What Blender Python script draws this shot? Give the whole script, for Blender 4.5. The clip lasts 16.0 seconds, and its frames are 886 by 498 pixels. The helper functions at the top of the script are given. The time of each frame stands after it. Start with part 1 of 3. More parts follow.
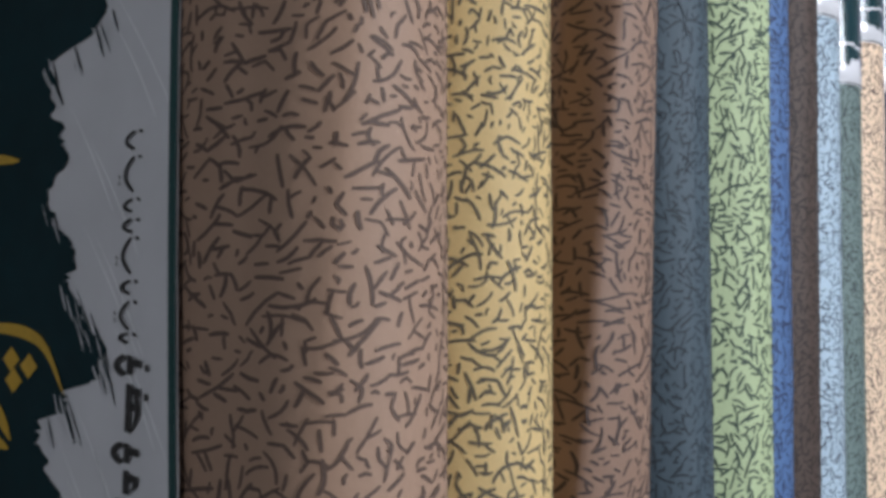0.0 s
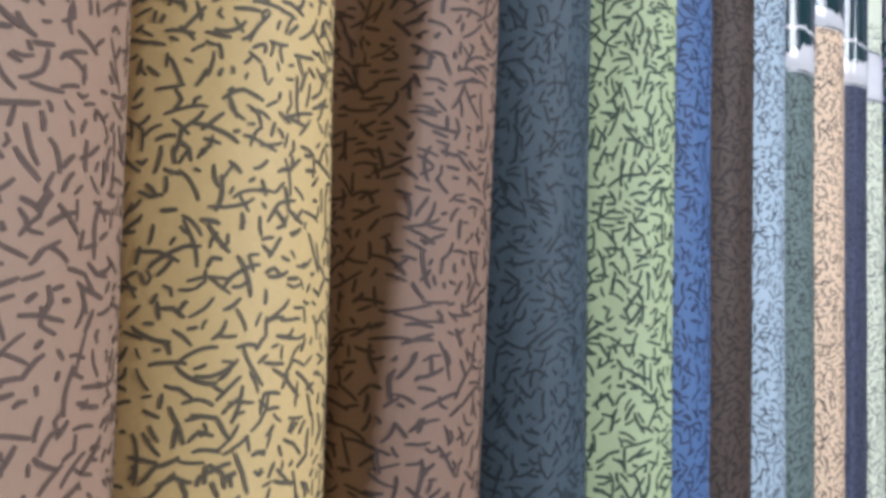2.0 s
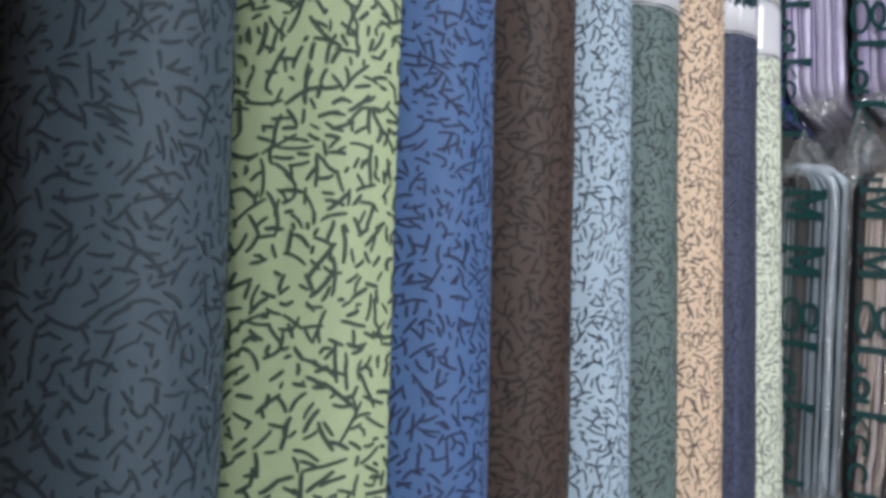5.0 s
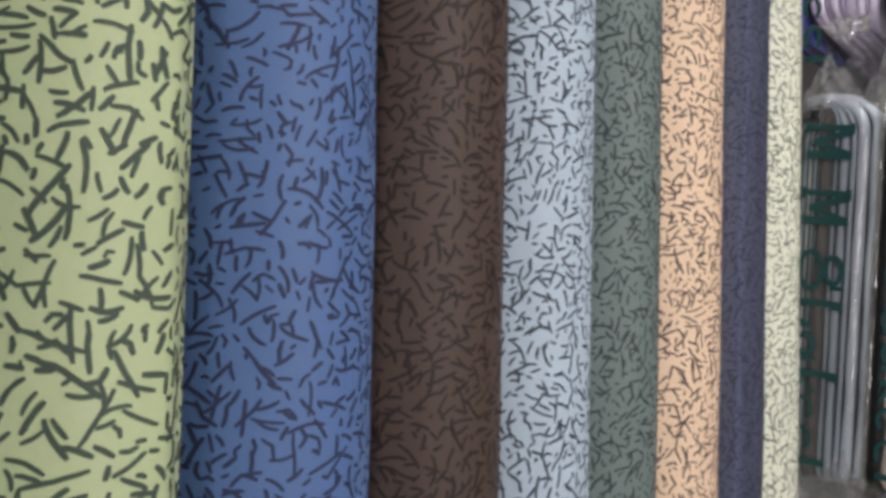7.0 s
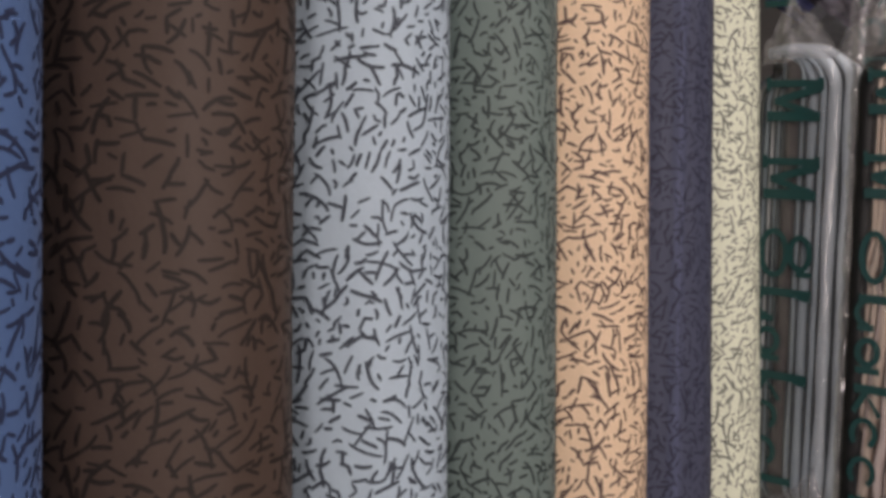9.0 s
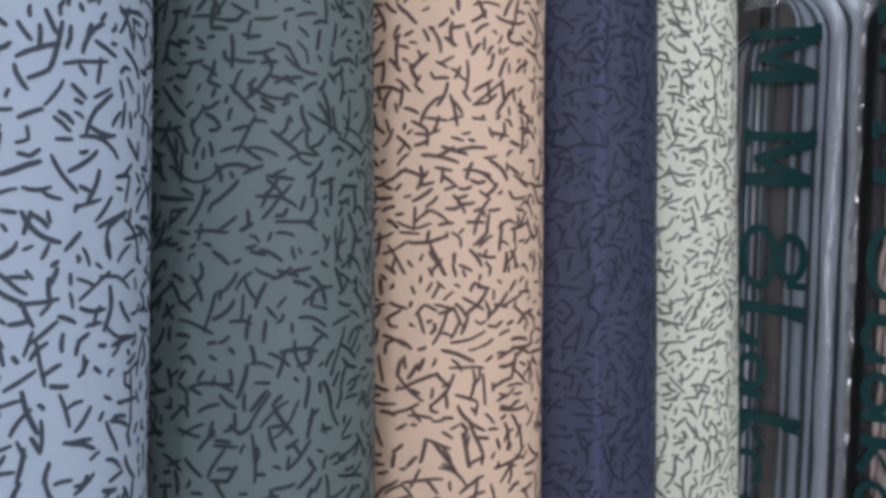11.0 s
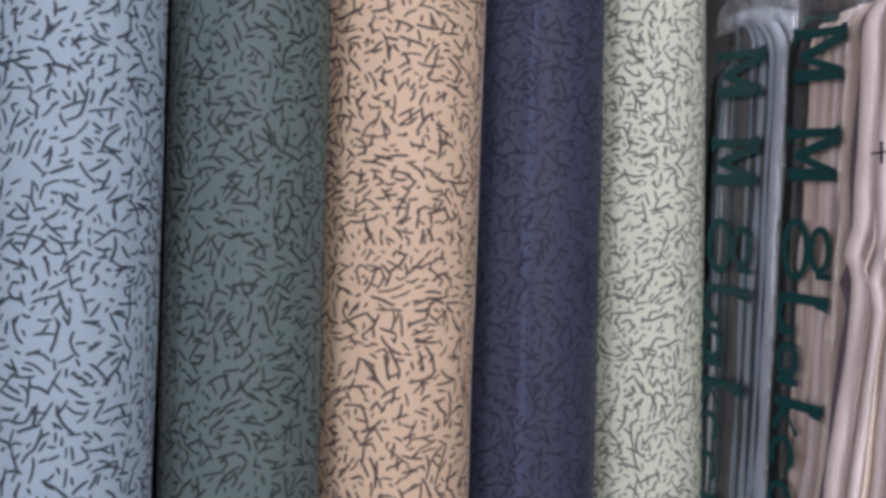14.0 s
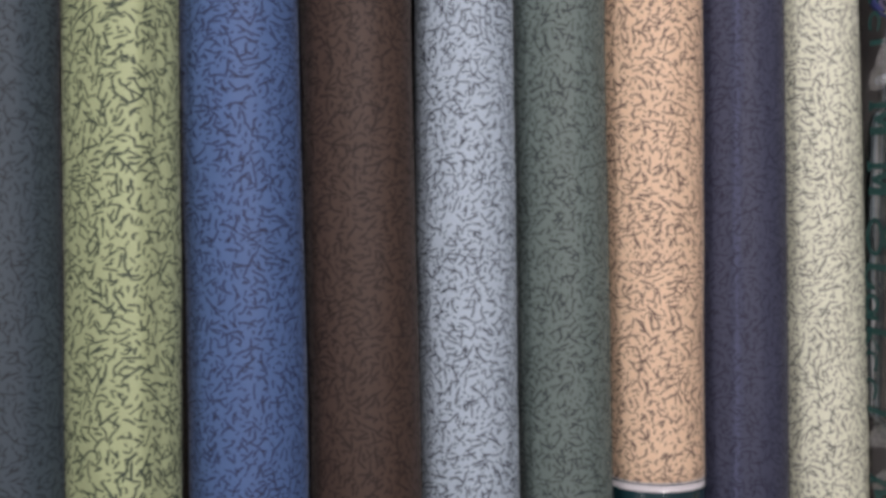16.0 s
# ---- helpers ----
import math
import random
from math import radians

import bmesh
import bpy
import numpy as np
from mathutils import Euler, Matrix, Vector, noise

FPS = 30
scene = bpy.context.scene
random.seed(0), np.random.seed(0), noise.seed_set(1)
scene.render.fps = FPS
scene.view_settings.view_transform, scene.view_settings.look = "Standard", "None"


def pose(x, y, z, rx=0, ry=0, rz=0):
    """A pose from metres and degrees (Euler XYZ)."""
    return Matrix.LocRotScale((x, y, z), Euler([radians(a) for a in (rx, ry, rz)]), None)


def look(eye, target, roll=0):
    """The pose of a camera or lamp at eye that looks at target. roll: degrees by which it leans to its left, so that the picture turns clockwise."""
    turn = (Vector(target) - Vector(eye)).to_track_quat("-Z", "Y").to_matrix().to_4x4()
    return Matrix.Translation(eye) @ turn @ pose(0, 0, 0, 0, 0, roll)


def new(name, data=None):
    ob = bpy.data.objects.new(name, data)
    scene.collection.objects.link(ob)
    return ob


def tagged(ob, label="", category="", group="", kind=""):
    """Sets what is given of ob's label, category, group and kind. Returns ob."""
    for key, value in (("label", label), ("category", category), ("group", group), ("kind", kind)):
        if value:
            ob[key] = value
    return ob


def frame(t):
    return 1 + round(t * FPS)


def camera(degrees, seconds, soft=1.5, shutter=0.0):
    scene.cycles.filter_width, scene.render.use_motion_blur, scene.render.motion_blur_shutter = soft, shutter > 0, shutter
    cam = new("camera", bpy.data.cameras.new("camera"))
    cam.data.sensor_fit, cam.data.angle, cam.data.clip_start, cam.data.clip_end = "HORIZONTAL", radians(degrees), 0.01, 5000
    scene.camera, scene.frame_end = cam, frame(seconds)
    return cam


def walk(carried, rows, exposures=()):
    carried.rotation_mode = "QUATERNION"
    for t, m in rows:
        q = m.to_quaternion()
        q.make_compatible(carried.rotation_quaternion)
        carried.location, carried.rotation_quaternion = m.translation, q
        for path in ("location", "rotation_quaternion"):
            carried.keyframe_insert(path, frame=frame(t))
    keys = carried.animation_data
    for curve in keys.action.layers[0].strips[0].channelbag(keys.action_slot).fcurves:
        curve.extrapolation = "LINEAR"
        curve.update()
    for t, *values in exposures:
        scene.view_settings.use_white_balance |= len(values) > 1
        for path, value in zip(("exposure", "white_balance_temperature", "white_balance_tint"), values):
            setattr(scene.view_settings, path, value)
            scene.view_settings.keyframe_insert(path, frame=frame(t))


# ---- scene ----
cam = camera(52.1, 16.0, soft=3.8)
PATH = [
    (0, (-0.3615, -0.3446, 0.4552), (1.2539, 0.8246, 0.6084), 0.46),
    (0.5, (-0.3213, -0.3632, 0.4524), (1.2651, 0.8446, 0.6094), 0.56),
    (1, (-0.2739, -0.3764, 0.4504), (1.3220, 0.8178, 0.6149), 0.67),
    (1.5, (-0.2230, -0.3669, 0.4559), (1.3789, 0.8187, 0.6239), 0.99),
    (2, (-0.1620, -0.3687, 0.4616), (1.4520, 0.8004, 0.6296), 1.28),
    (2.5, (-0.1135, -0.3630, 0.4666), (1.5066, 0.7973, 0.6371), 1.47),
    (3, (-0.0596, -0.3681, 0.4667), (1.5698, 0.7787, 0.6403), 1.45),
    (3.5, (-0.0111, -0.3820, 0.4735), (1.6366, 0.7379, 0.6495), 1.26),
    (4, (0.0454, -0.3910, 0.4762), (1.7005, 0.7187, 0.6472), 1.16),
    (4.5, (0.0976, -0.3973, 0.4696), (1.7511, 0.7151, 0.6383), 1.07),
    (5, (0.1349, -0.4136, 0.4512), (1.7836, 0.7063, 0.6181), 0.98),
    (5.2, (0.1569, -0.4213, 0.4466), (1.8045, 0.6989, 0.6213), 0.87),
    (7.3, (0.3624, -0.4073, 0.4518), (1.9534, 0.8029, 0.5182), 0.71),
    (7.5, (0.3830, -0.4075, 0.4472), (1.9779, 0.7976, 0.5115), 0.47),
    (8, (0.4388, -0.3997, 0.4445), (2.0454, 0.7894, 0.5144), -0.04),
    (8.2, (0.4611, -0.3983, 0.4459), (2.0736, 0.7829, 0.5119), -0.11),
    (10.3, (0.7363, -0.4141, 0.4755), (2.2257, 0.9206, 0.4947), -0.25),
    (10.5, (0.7643, -0.4097, 0.4767), (2.2495, 0.9296, 0.5038), -0.33),
    (11, (0.8371, -0.4003, 0.4702), (2.3072, 0.9553, 0.5053), -0.35),
    (11.5, (0.8994, -0.3942, 0.4620), (2.3555, 0.9766, 0.4921), -0.40),
    (12, (0.9439, -0.3981, 0.4585), (2.3867, 0.9865, 0.4938), -0.34),
    (12.5, (0.9970, -0.4018, 0.4522), (2.4422, 0.9802, 0.4923), -0.41),
    (13, (1.0075, -0.4820, 0.4420), (2.2806, 1.0590, 0.5116), -0.01),
    (13.5, (0.9860, -0.6345, 0.4295), (2.1062, 1.0208, 0.5013), 0.73),
    (14, (0.9077, -0.7312, 0.4342), (1.8784, 1.0159, 0.5069), 1.06),
    (14.5, (0.8519, -0.8397, 0.4107), (1.6632, 0.9867, 0.4874), 0.59),
    (15, (0.7793, -0.9934, 0.4202), (1.4622, 0.8844, 0.5091), 0.18),
    (15.5, (0.6754, -1.0998, 0.4342), (1.2893, 0.8025, 0.5007), -0.01),
    (16, (0.6030, -1.1450, 0.4559), (1.1923, 0.7660, 0.4777), -1.07),
]
EXPOSURES = [
    (0.0, 0.25, 5800, 10.0), (0.5, 0.34, 5750, 10.0), (1.0, 0.34, 5700, 11.0), (1.5, 0.22, 5650, 11.0), (2.5, 0.27, 5750, 12.0), (3.5, 0.18, 5600, 11.0), (4.0, -0.12, 5850, 12.0), (4.5, -0.12, 5850, 12.0), (5.2, -0.02, 6000, 11.0), (7.3, -0.02, 6650, 17.0), (7.6, -0.06, 6700, 17.0), (8.0, -0.26, 7050, 20.0), (10.3, -0.4, 7200, 23.0), (10.5, -0.4, 7200, 23.0), (11.0, -0.42, 5850, 20.0),
    (12.0, -0.22, 6050, 21.0), (12.5, -0.2, 5950, 20.0), (13.4, 0.02, 5900, 19.0), (14.0, -0.4, 6000, 20.0), (14.5, -0.6, 6000, 21.0), (15.0, -0.24, 6250, 20.0), (15.5, -0.14, 6400, 23.0), (16.0, -0.18, 6700, 23.0),
]
walk(cam, [(t, look(eye, target, roll)) for t, eye, target, roll in PATH], EXPOSURES)

# ---- world and lights ----
world = bpy.data.worlds.new("sky")
scene.world = world
world.use_nodes = True
wn = world.node_tree.nodes
sky = wn.new("ShaderNodeTexSky")
sky.sky_type, sky.sun_disc = "NISHITA", False
sky.sun_elevation, sky.sun_rotation = radians(38), radians(150)
world.node_tree.links.new(sky.outputs[0], wn["Background"].inputs[0])
wn["Background"].inputs[1].default_value = 0.06


def area_light(name, eye, target, wide, high, watts, colour):
    lamp = bpy.data.lights.new(name, "AREA")
    lamp.shape, lamp.size, lamp.size_y, lamp.energy, lamp.color = "RECTANGLE", wide, high, watts, colour
    ob = new(name, lamp)
    ob.matrix_world = look(eye, target)
    return ob


# assumed sources out of view: the window opposite the rack, the entrance and the small window at the end, and the two
# ceiling tubes
area_light("window_daylight", (0.82, -2.86, 1.25), (0.82, 0.0, 0.85), 0.7, 1.7, 67, (1.0, 0.985, 0.97))
# added fill through an unseen entrance, to brighten the bagged bundles
area_light("added_entrance_fill", (-2.56, -2.17, 0.75), (1.5, -0.3, 0.6), 1.0, 1.9, 66, (1.0, 0.985, 0.97))
# added fill from an unseen end window, to brighten the sign
area_light("window_daylight", (-2.56, 0.08, 0.6), (0.0, 0.08, 0.5), 0.26, 0.8, 4.9, (1.0, 0.985, 0.97))
area_light("assumed_tube_glow", (0.1, -1.5, 2.43), (0.1, -1.5, 0.0), 1.2, 0.08, 1.5, (1.0, 0.97, 0.93))
area_light("assumed_tube_glow", (1.7, -1.5, 2.43), (1.7, -1.5, 0.0), 1.2, 0.08, 1.5, (1.0, 0.97, 0.93))


# ---- materials ----
def lin(r, g, b):
    f = lambda v: v / 12.92 if v <= 0.04045 else ((v + 0.055) / 1.055) ** 2.4
    return f(r / 255), f(g / 255), f(b / 255)


def material(name, colour, rough=0.7, vary=0.12, scale=18.0, bump=0.15, bump_scale=160.0, stretch=(1, 1, 1), weave=0.0, metal=0.0, coat=0.0, sheen=0.0, spec=0.5):
    """A painted, woven or grainy surface: colour varied at two scales, fine relief, and threads when weave is given."""
    m = bpy.data.materials.new(name)
    m.use_nodes = True
    t = m.node_tree
    n, l = t.nodes, t.links
    b = n["Principled BSDF"]
    b.inputs["Roughness"].default_value, b.inputs["Metallic"].default_value = rough, metal
    b.inputs["Coat Weight"].default_value, b.inputs["Coat Roughness"].default_value = coat, 0.12
    b.inputs["Sheen Weight"].default_value, b.inputs["Sheen Roughness"].default_value = sheen, 0.4
    b.inputs["Specular IOR Level"].default_value = spec
    co, mp = n.new("ShaderNodeTexCoord"), n.new("ShaderNodeMapping")
    mp.inputs["Scale"].default_value = stretch
    l.new(co.outputs["Object"], mp.inputs[0])
    big, small, mix = n.new("ShaderNodeTexNoise"), n.new("ShaderNodeTexNoise"), n.new("ShaderNodeMath")
    big.inputs["Scale"].default_value, big.inputs["Detail"].default_value = scale, 4
    small.inputs["Scale"].default_value, small.inputs["Detail"].default_value = bump_scale, 6
    for o in (big, small):
        l.new(mp.outputs[0], o.inputs[0])
    mix.operation = "ADD"
    l.new(big.outputs[0], mix.inputs[0])
    l.new(small.outputs[0], mix.inputs[1])
    ramp = n.new("ShaderNodeMapRange")
    ramp.inputs[1].default_value, ramp.inputs[2].default_value = 0.6, 1.4
    ramp.inputs[3].default_value, ramp.inputs[4].default_value = 1 - vary, 1 + vary
    l.new(mix.outputs[0], ramp.inputs[0])
    scl = n.new("ShaderNodeVectorMath")
    scl.operation = "SCALE"
    scl.inputs[0].default_value = colour
    l.new(ramp.outputs[0], scl.inputs["Scale"])
    l.new(scl.outputs[0], b.inputs["Base Color"])
    relief, last = n.new("ShaderNodeBump"), small.outputs[0]
    relief.inputs["Strength"].default_value, relief.inputs["Distance"].default_value = bump, 0.001
    if weave:
        add = n.new("ShaderNodeMath")
        add.operation = "ADD"
        for k, axis in enumerate(("Z", "DIAGONAL")):
            w = n.new("ShaderNodeTexWave")
            w.bands_direction = axis
            w.inputs["Scale"].default_value, w.inputs["Distortion"].default_value = 420 if k == 0 else 380, 1.2
            l.new(co.outputs["Object"], w.inputs[0])
            l.new(w.outputs[1], add.inputs[k])
        soft = n.new("ShaderNodeMath")
        soft.operation, soft.inputs[1].default_value = "MULTIPLY", weave
        l.new(add.outputs[0], soft.inputs[0])
        both = n.new("ShaderNodeMath")
        both.operation = "ADD"
        l.new(soft.outputs[0], both.inputs[0])
        l.new(small.outputs[0], both.inputs[1])
        last = both.outputs[0]
    l.new(last, relief.inputs["Height"])
    l.new(relief.outputs[0], b.inputs["Normal"])
    return m


def film_material(name, tint, haze, gloss_ior=1.5, crinkle=0.6, rough=0.07):
    """Thin clear plastic: see-through, with a sharp crinkled gloss."""
    m = bpy.data.materials.new(name)
    m.use_nodes = True
    n, l = m.node_tree.nodes, m.node_tree.links
    n.remove(n["Principled BSDF"])
    clear, gloss, dull = n.new("ShaderNodeBsdfTransparent"), n.new("ShaderNodeBsdfGlossy"), n.new("ShaderNodeBsdfDiffuse")
    clear.inputs[0].default_value, gloss.inputs["Roughness"].default_value = (*tint, 1), rough
    dull.inputs[0].default_value = (0.75, 0.76, 0.78, 1)
    fres, no, bu, co = n.new("ShaderNodeFresnel"), n.new("ShaderNodeTexNoise"), n.new("ShaderNodeBump"), n.new("ShaderNodeTexCoord")
    fres.inputs[0].default_value = gloss_ior
    no.inputs["Scale"].default_value, no.inputs["Detail"].default_value = 45, 5
    bu.inputs["Strength"].default_value, bu.inputs["Distance"].default_value = crinkle, 0.004
    l.new(co.outputs["Object"], no.inputs[0])
    l.new(no.outputs[0], bu.inputs["Height"])
    for o in (fres, gloss):
        l.new(bu.outputs[0], o.inputs["Normal"])
    a, b = n.new("ShaderNodeMixShader"), n.new("ShaderNodeMixShader")
    a.inputs[0].default_value = haze
    l.new(clear.outputs[0], a.inputs[1])
    l.new(dull.outputs[0], a.inputs[2])
    l.new(fres.outputs[0], b.inputs[0])
    l.new(a.outputs[0], b.inputs[1])
    l.new(gloss.outputs[0], b.inputs[2])
    l.new(b.outputs[0], n["Material Output"].inputs[0])
    return m


def tile_material(name, colour, joint, size):
    m = material(name, colour, 0.35, 0.08, 3.0, 0.05)
    n, l = m.node_tree.nodes, m.node_tree.links
    br, co = n.new("ShaderNodeTexBrick"), n.new("ShaderNodeTexCoord")
    br.offset = 0
    br.inputs["Color1"].default_value = br.inputs["Color2"].default_value = (*colour, 1)
    br.inputs["Mortar"].default_value = (*joint, 1)
    br.inputs["Scale"].default_value, br.inputs["Brick Width"].default_value, br.inputs["Row Height"].default_value = 1 / size, 1, 1
    br.inputs["Mortar Size"].default_value = 0.008
    l.new(co.outputs["Object"], br.inputs[0])
    l.new(br.outputs[0], n["Principled BSDF"].inputs["Base Color"])
    return m


def glass_material():
    m = bpy.data.materials.new("window_glass")
    m.use_nodes = True
    b = m.node_tree.nodes["Principled BSDF"]
    b.inputs["Transmission Weight"].default_value, b.inputs["Roughness"].default_value, b.inputs["IOR"].default_value = 1, 0.0, 1.45
    return m


PLASTER = material("wall_plaster", (0.12, 0.117, 0.113), 0.8, 0.06, 2.5, 0.2, 60)
CEILING = material("ceiling_paint", (0.22, 0.217, 0.213), 0.85, 0.04, 2.0, 0.15, 50)
TILES = tile_material("floor_tiles", (0.22, 0.21, 0.20), (0.14, 0.13, 0.12), 0.6)
# wood coloured near black, to stand for the shade between the rolls
WOOD = material("gap_darkened_board", (0.032, 0.026, 0.022), 0.55, 0.3, 6, 0.25, 60, (1, 6, 1))
BOARD = material("cardboard_tube", (0.42, 0.32, 0.21), 0.8, 0.12, 12, 0.2, 90)
SIGN_PAPER = material("sign_paper", lin(214, 214, 218), 0.5, 0.06, 12, 0.05, 40, spec=0.2)
STREAK = material("sign_pale_print", lin(252, 252, 254), 0.5, 0.05, 20, 0.05, 40, spec=0.2)
SIGN_GREEN = material("sign_green_ink", lin(14, 44, 50), 0.5, 0.2, 14, 0.05, 60, spec=0.15)
PAPER = material("label_paper", lin(212, 211, 214), 0.16, 0.05, 9, 0.03, 40, coat=0.5)
GREEN_INK = material("label_green_ink", lin(20, 52, 58), 0.22, 0.18, 14, 0.03, 60, coat=0.4)
BLACK_INK = material("label_black_ink", (0.015, 0.014, 0.014), 0.3, 0.1, 20, 0.02)
GOLD_INK = material("label_gold_ink", lin(196, 158, 44), 0.3, 0.15, 25, 0.03)
BAG_INK = material("bag_green_ink", lin(6, 64, 64), 0.35, 0.12, 30, 0.03)
FILM = film_material("clear_plastic_film", (0.96, 0.97, 0.97), 0.05)
KNOT_FILM = film_material("gathered_plastic_film", (0.82, 0.82, 0.83), 0.16, 1.7, 0.9, 0.1)
EDGE_FILM = film_material("crumpled_plastic_edge", (0.93, 0.94, 0.94), 0.16, 2.5, 0.9, 0.12)
WHITE_METAL = material("white_enamel", (0.75, 0.75, 0.74), 0.35, 0.03)
THREAD = material("dark_thread", (0.03, 0.03, 0.03), 0.8, 0.1)
GLASS = glass_material()


# ---- building helpers ----
def mesh_of(bm, name, mat, smooth=True):
    me = bpy.data.meshes.new(name)
    for f in bm.faces:
        f.smooth = smooth
    bm.to_mesh(me)
    bm.free()
    me.materials.append(mat)
    return me


def part(name, bm, mat, parent, label="", smooth=True):
    ob = new(name, mesh_of(bm, name, mat, smooth))
    ob.parent = parent
    return tagged(ob, label) if label else ob


def thing(name, place, label, category, group=""):
    ob = new(name)
    ob.empty_display_size = 0.05
    ob.matrix_basis = place
    return tagged(ob, label, category, group)


def box(bm, x0, y0, z0, x1, y1, z1, bevel=0.0):
    made = bmesh.ops.create_cube(bm, size=1, matrix=Matrix.LocRotScale(((x0 + x1) / 2, (y0 + y1) / 2, (z0 + z1) / 2), None, (x1 - x0, y1 - y0, z1 - z0)))
    if bevel:
        edges = list({e for v in made["verts"] for e in v.link_edges})
        bmesh.ops.bevel(bm, geom=edges, offset=bevel, segments=2, affect="EDGES", profile=0.5)
    return bm


def slab(name, mat, *size, bevel=0.0, label="", kind="structure", category=""):
    ob = new(name, mesh_of(box(bmesh.new(), *size, bevel), name, mat, False))
    return tagged(ob, label, category, kind=kind)


def grid_faces(bm, rows, closed=False):
    """Quads between rows of points of one length; closed joins each row's ends."""
    vs = [[bm.verts.new(p) for p in row] for row in rows]
    for a, b in zip(vs, vs[1:]):
        m = len(a)
        for i in range(m if closed else m - 1):
            j = (i + 1) % m
            bm.faces.new((a[i], a[j], b[j], b[i]))
    return vs


# ---- the room ----
X0, X1, Y0, Y1, Z0, Z1 = -2.6, 2.5, -2.9, 0.42, -0.40, 2.5
slab("floor", TILES, X0 - 0.12, Y0 - 0.12, Z0 - 0.1, X1 + 0.12, Y1 + 0.12, Z0, label="grey square floor tiles of the shop")
slab("ceiling", CEILING, X0 - 0.12, Y0 - 0.12, Z1, X1 + 0.12, Y1 + 0.12, Z1 + 0.1, label="plain pale painted shop ceiling")
slab("wall_north", PLASTER, X0, Y1, Z0, X1, Y1 + 0.12, Z1, label="dull plastered wall behind the rack")
# unseen wall; its entrance and small window are added to let fill light in
bm = bmesh.new()
box(bm, X0 - 0.12, Y0 - 0.12, Z0, X0, -2.75, Z1)
box(bm, X0 - 0.12, -1.60, Z0, X0, -0.08, Z1)
box(bm, X0 - 0.12, 0.24, Z0, X0, Y1 + 0.12, Z1)
box(bm, X0 - 0.12, -0.08, Z0, X0, 0.24, 0.15)
box(bm, X0 - 0.12, -0.08, 1.05, X0, 0.24, Z1)
box(bm, X0 - 0.12, -2.75, 1.75, X0, -1.60, Z1)
tagged(new("wall_west", mesh_of(bm, "wall_west", PLASTER, False)), "dull plastered end wall, opened for the added fill light", kind="structure")
bm = bmesh.new()
box(bm, X0 - 0.1, -2.75, Z0, X0 + 0.01, -2.70, 1.75)
box(bm, X0 - 0.1, -1.65, Z0, X0 + 0.01, -1.60, 1.75)
box(bm, X0 - 0.1, -2.70, 1.70, X0 + 0.01, -1.65, 1.75)
tagged(new("added_entrance_frame", mesh_of(bm, "added_entrance_frame", WHITE_METAL, False)), "added white metal frame around the fill light's entrance opening", kind="structure")
# added out of view to keep the entrance light off the first rolls
slab("light_blocking_pier", PLASTER, -0.80, -0.95, Z0, -0.64, -0.24, Z1, label="unseen plastered pier added to block entrance light from near rolls")
slab("wall_east", PLASTER, X1, Y0 - 0.12, Z0, X1 + 0.12, Y1 + 0.12, Z1, label="dull plastered end wall of the shop")
OPENINGS = ((0.42, 1.22),)
bm = bmesh.new()
edges = [X0, 0.42, 1.22, X1]
for a, b in zip(edges[::2], edges[1::2]):
    box(bm, a, Y0 - 0.12, Z0, b, Y0, Z1)
for a, b in OPENINGS:
    box(bm, a, Y0 - 0.12, Z0, b, Y0, 0.35)
    box(bm, a, Y0 - 0.12, 2.2, b, Y0, Z1)
tagged(new("wall_south", mesh_of(bm, "wall_south", PLASTER, False)), "dull plastered wall with one window opening", kind="structure")
# assumed window, out of view, placed to suit the shading on the rolls
for k, (a, b) in enumerate(OPENINGS):
    window = tagged(new("window_%d" % (k + 1)), "assumed white metal shop window with one clear pane", "window", kind="structure")
    bm = bmesh.new()
    for q in ((a, 0.35, a + 0.05, 2.2), (b - 0.05, 0.35, b, 2.2), (a + 0.05, 0.35, b - 0.05, 0.4), (a + 0.05, 2.15, b - 0.05, 2.2)):
        box(bm, q[0], Y0 - 0.09, q[1], q[2], Y0 - 0.03, q[3])
    part("window_frame", bm, WHITE_METAL, window, smooth=False)
    pane = part("pane", box(bmesh.new(), a + 0.05, Y0 - 0.066, 0.4, b - 0.05, Y0 - 0.06, 2.15), GLASS, window, smooth=False)
    pane.visible_shadow = False
# unseen small window, added as a source for the sign's fill
window = tagged(new("window_2"), "added small white metal window for light on the sign", "window", kind="structure")
bm = bmesh.new()
for q in ((-0.08, 0.15, -0.04, 1.05), (0.20, 0.15, 0.24, 1.05), (-0.04, 0.15, 0.20, 0.19), (-0.04, 1.01, 0.20, 1.05)):
    box(bm, X0 - 0.09, q[0], q[1], X0 - 0.03, q[2], q[3])
part("window_frame", bm, WHITE_METAL, window, smooth=False)
pane = part("pane", box(bmesh.new(), X0 - 0.066, -0.04, 0.19, X0 - 0.06, 0.20, 1.01), GLASS, window, smooth=False)
pane.visible_shadow = False
# assumed tube fixtures out of view, for a little ambient light
for x in (0.1, 1.7):
    fixture = thing("assumed_ceiling_light", pose(x, -1.5, Z1), "assumed white tube light fixture on the ceiling", "light", "ceiling tube lights")
    part("housing", box(bmesh.new(), -0.63, -0.05, -0.055, 0.63, 0.05, -0.0005, 0.006), WHITE_METAL, fixture)

# the low bench under the rolls, its back board and an added sheet that darkens the end gap
bench = thing("display_rack", pose(0, 0, Z0), "wooden rack under the rolls, darkened for shade in the gaps", "rack")
part("shelf_board", box(bmesh.new(), -0.16, -0.13, 0.36, 1.66, 0.30, 0.395, 0.004), WOOD, bench)
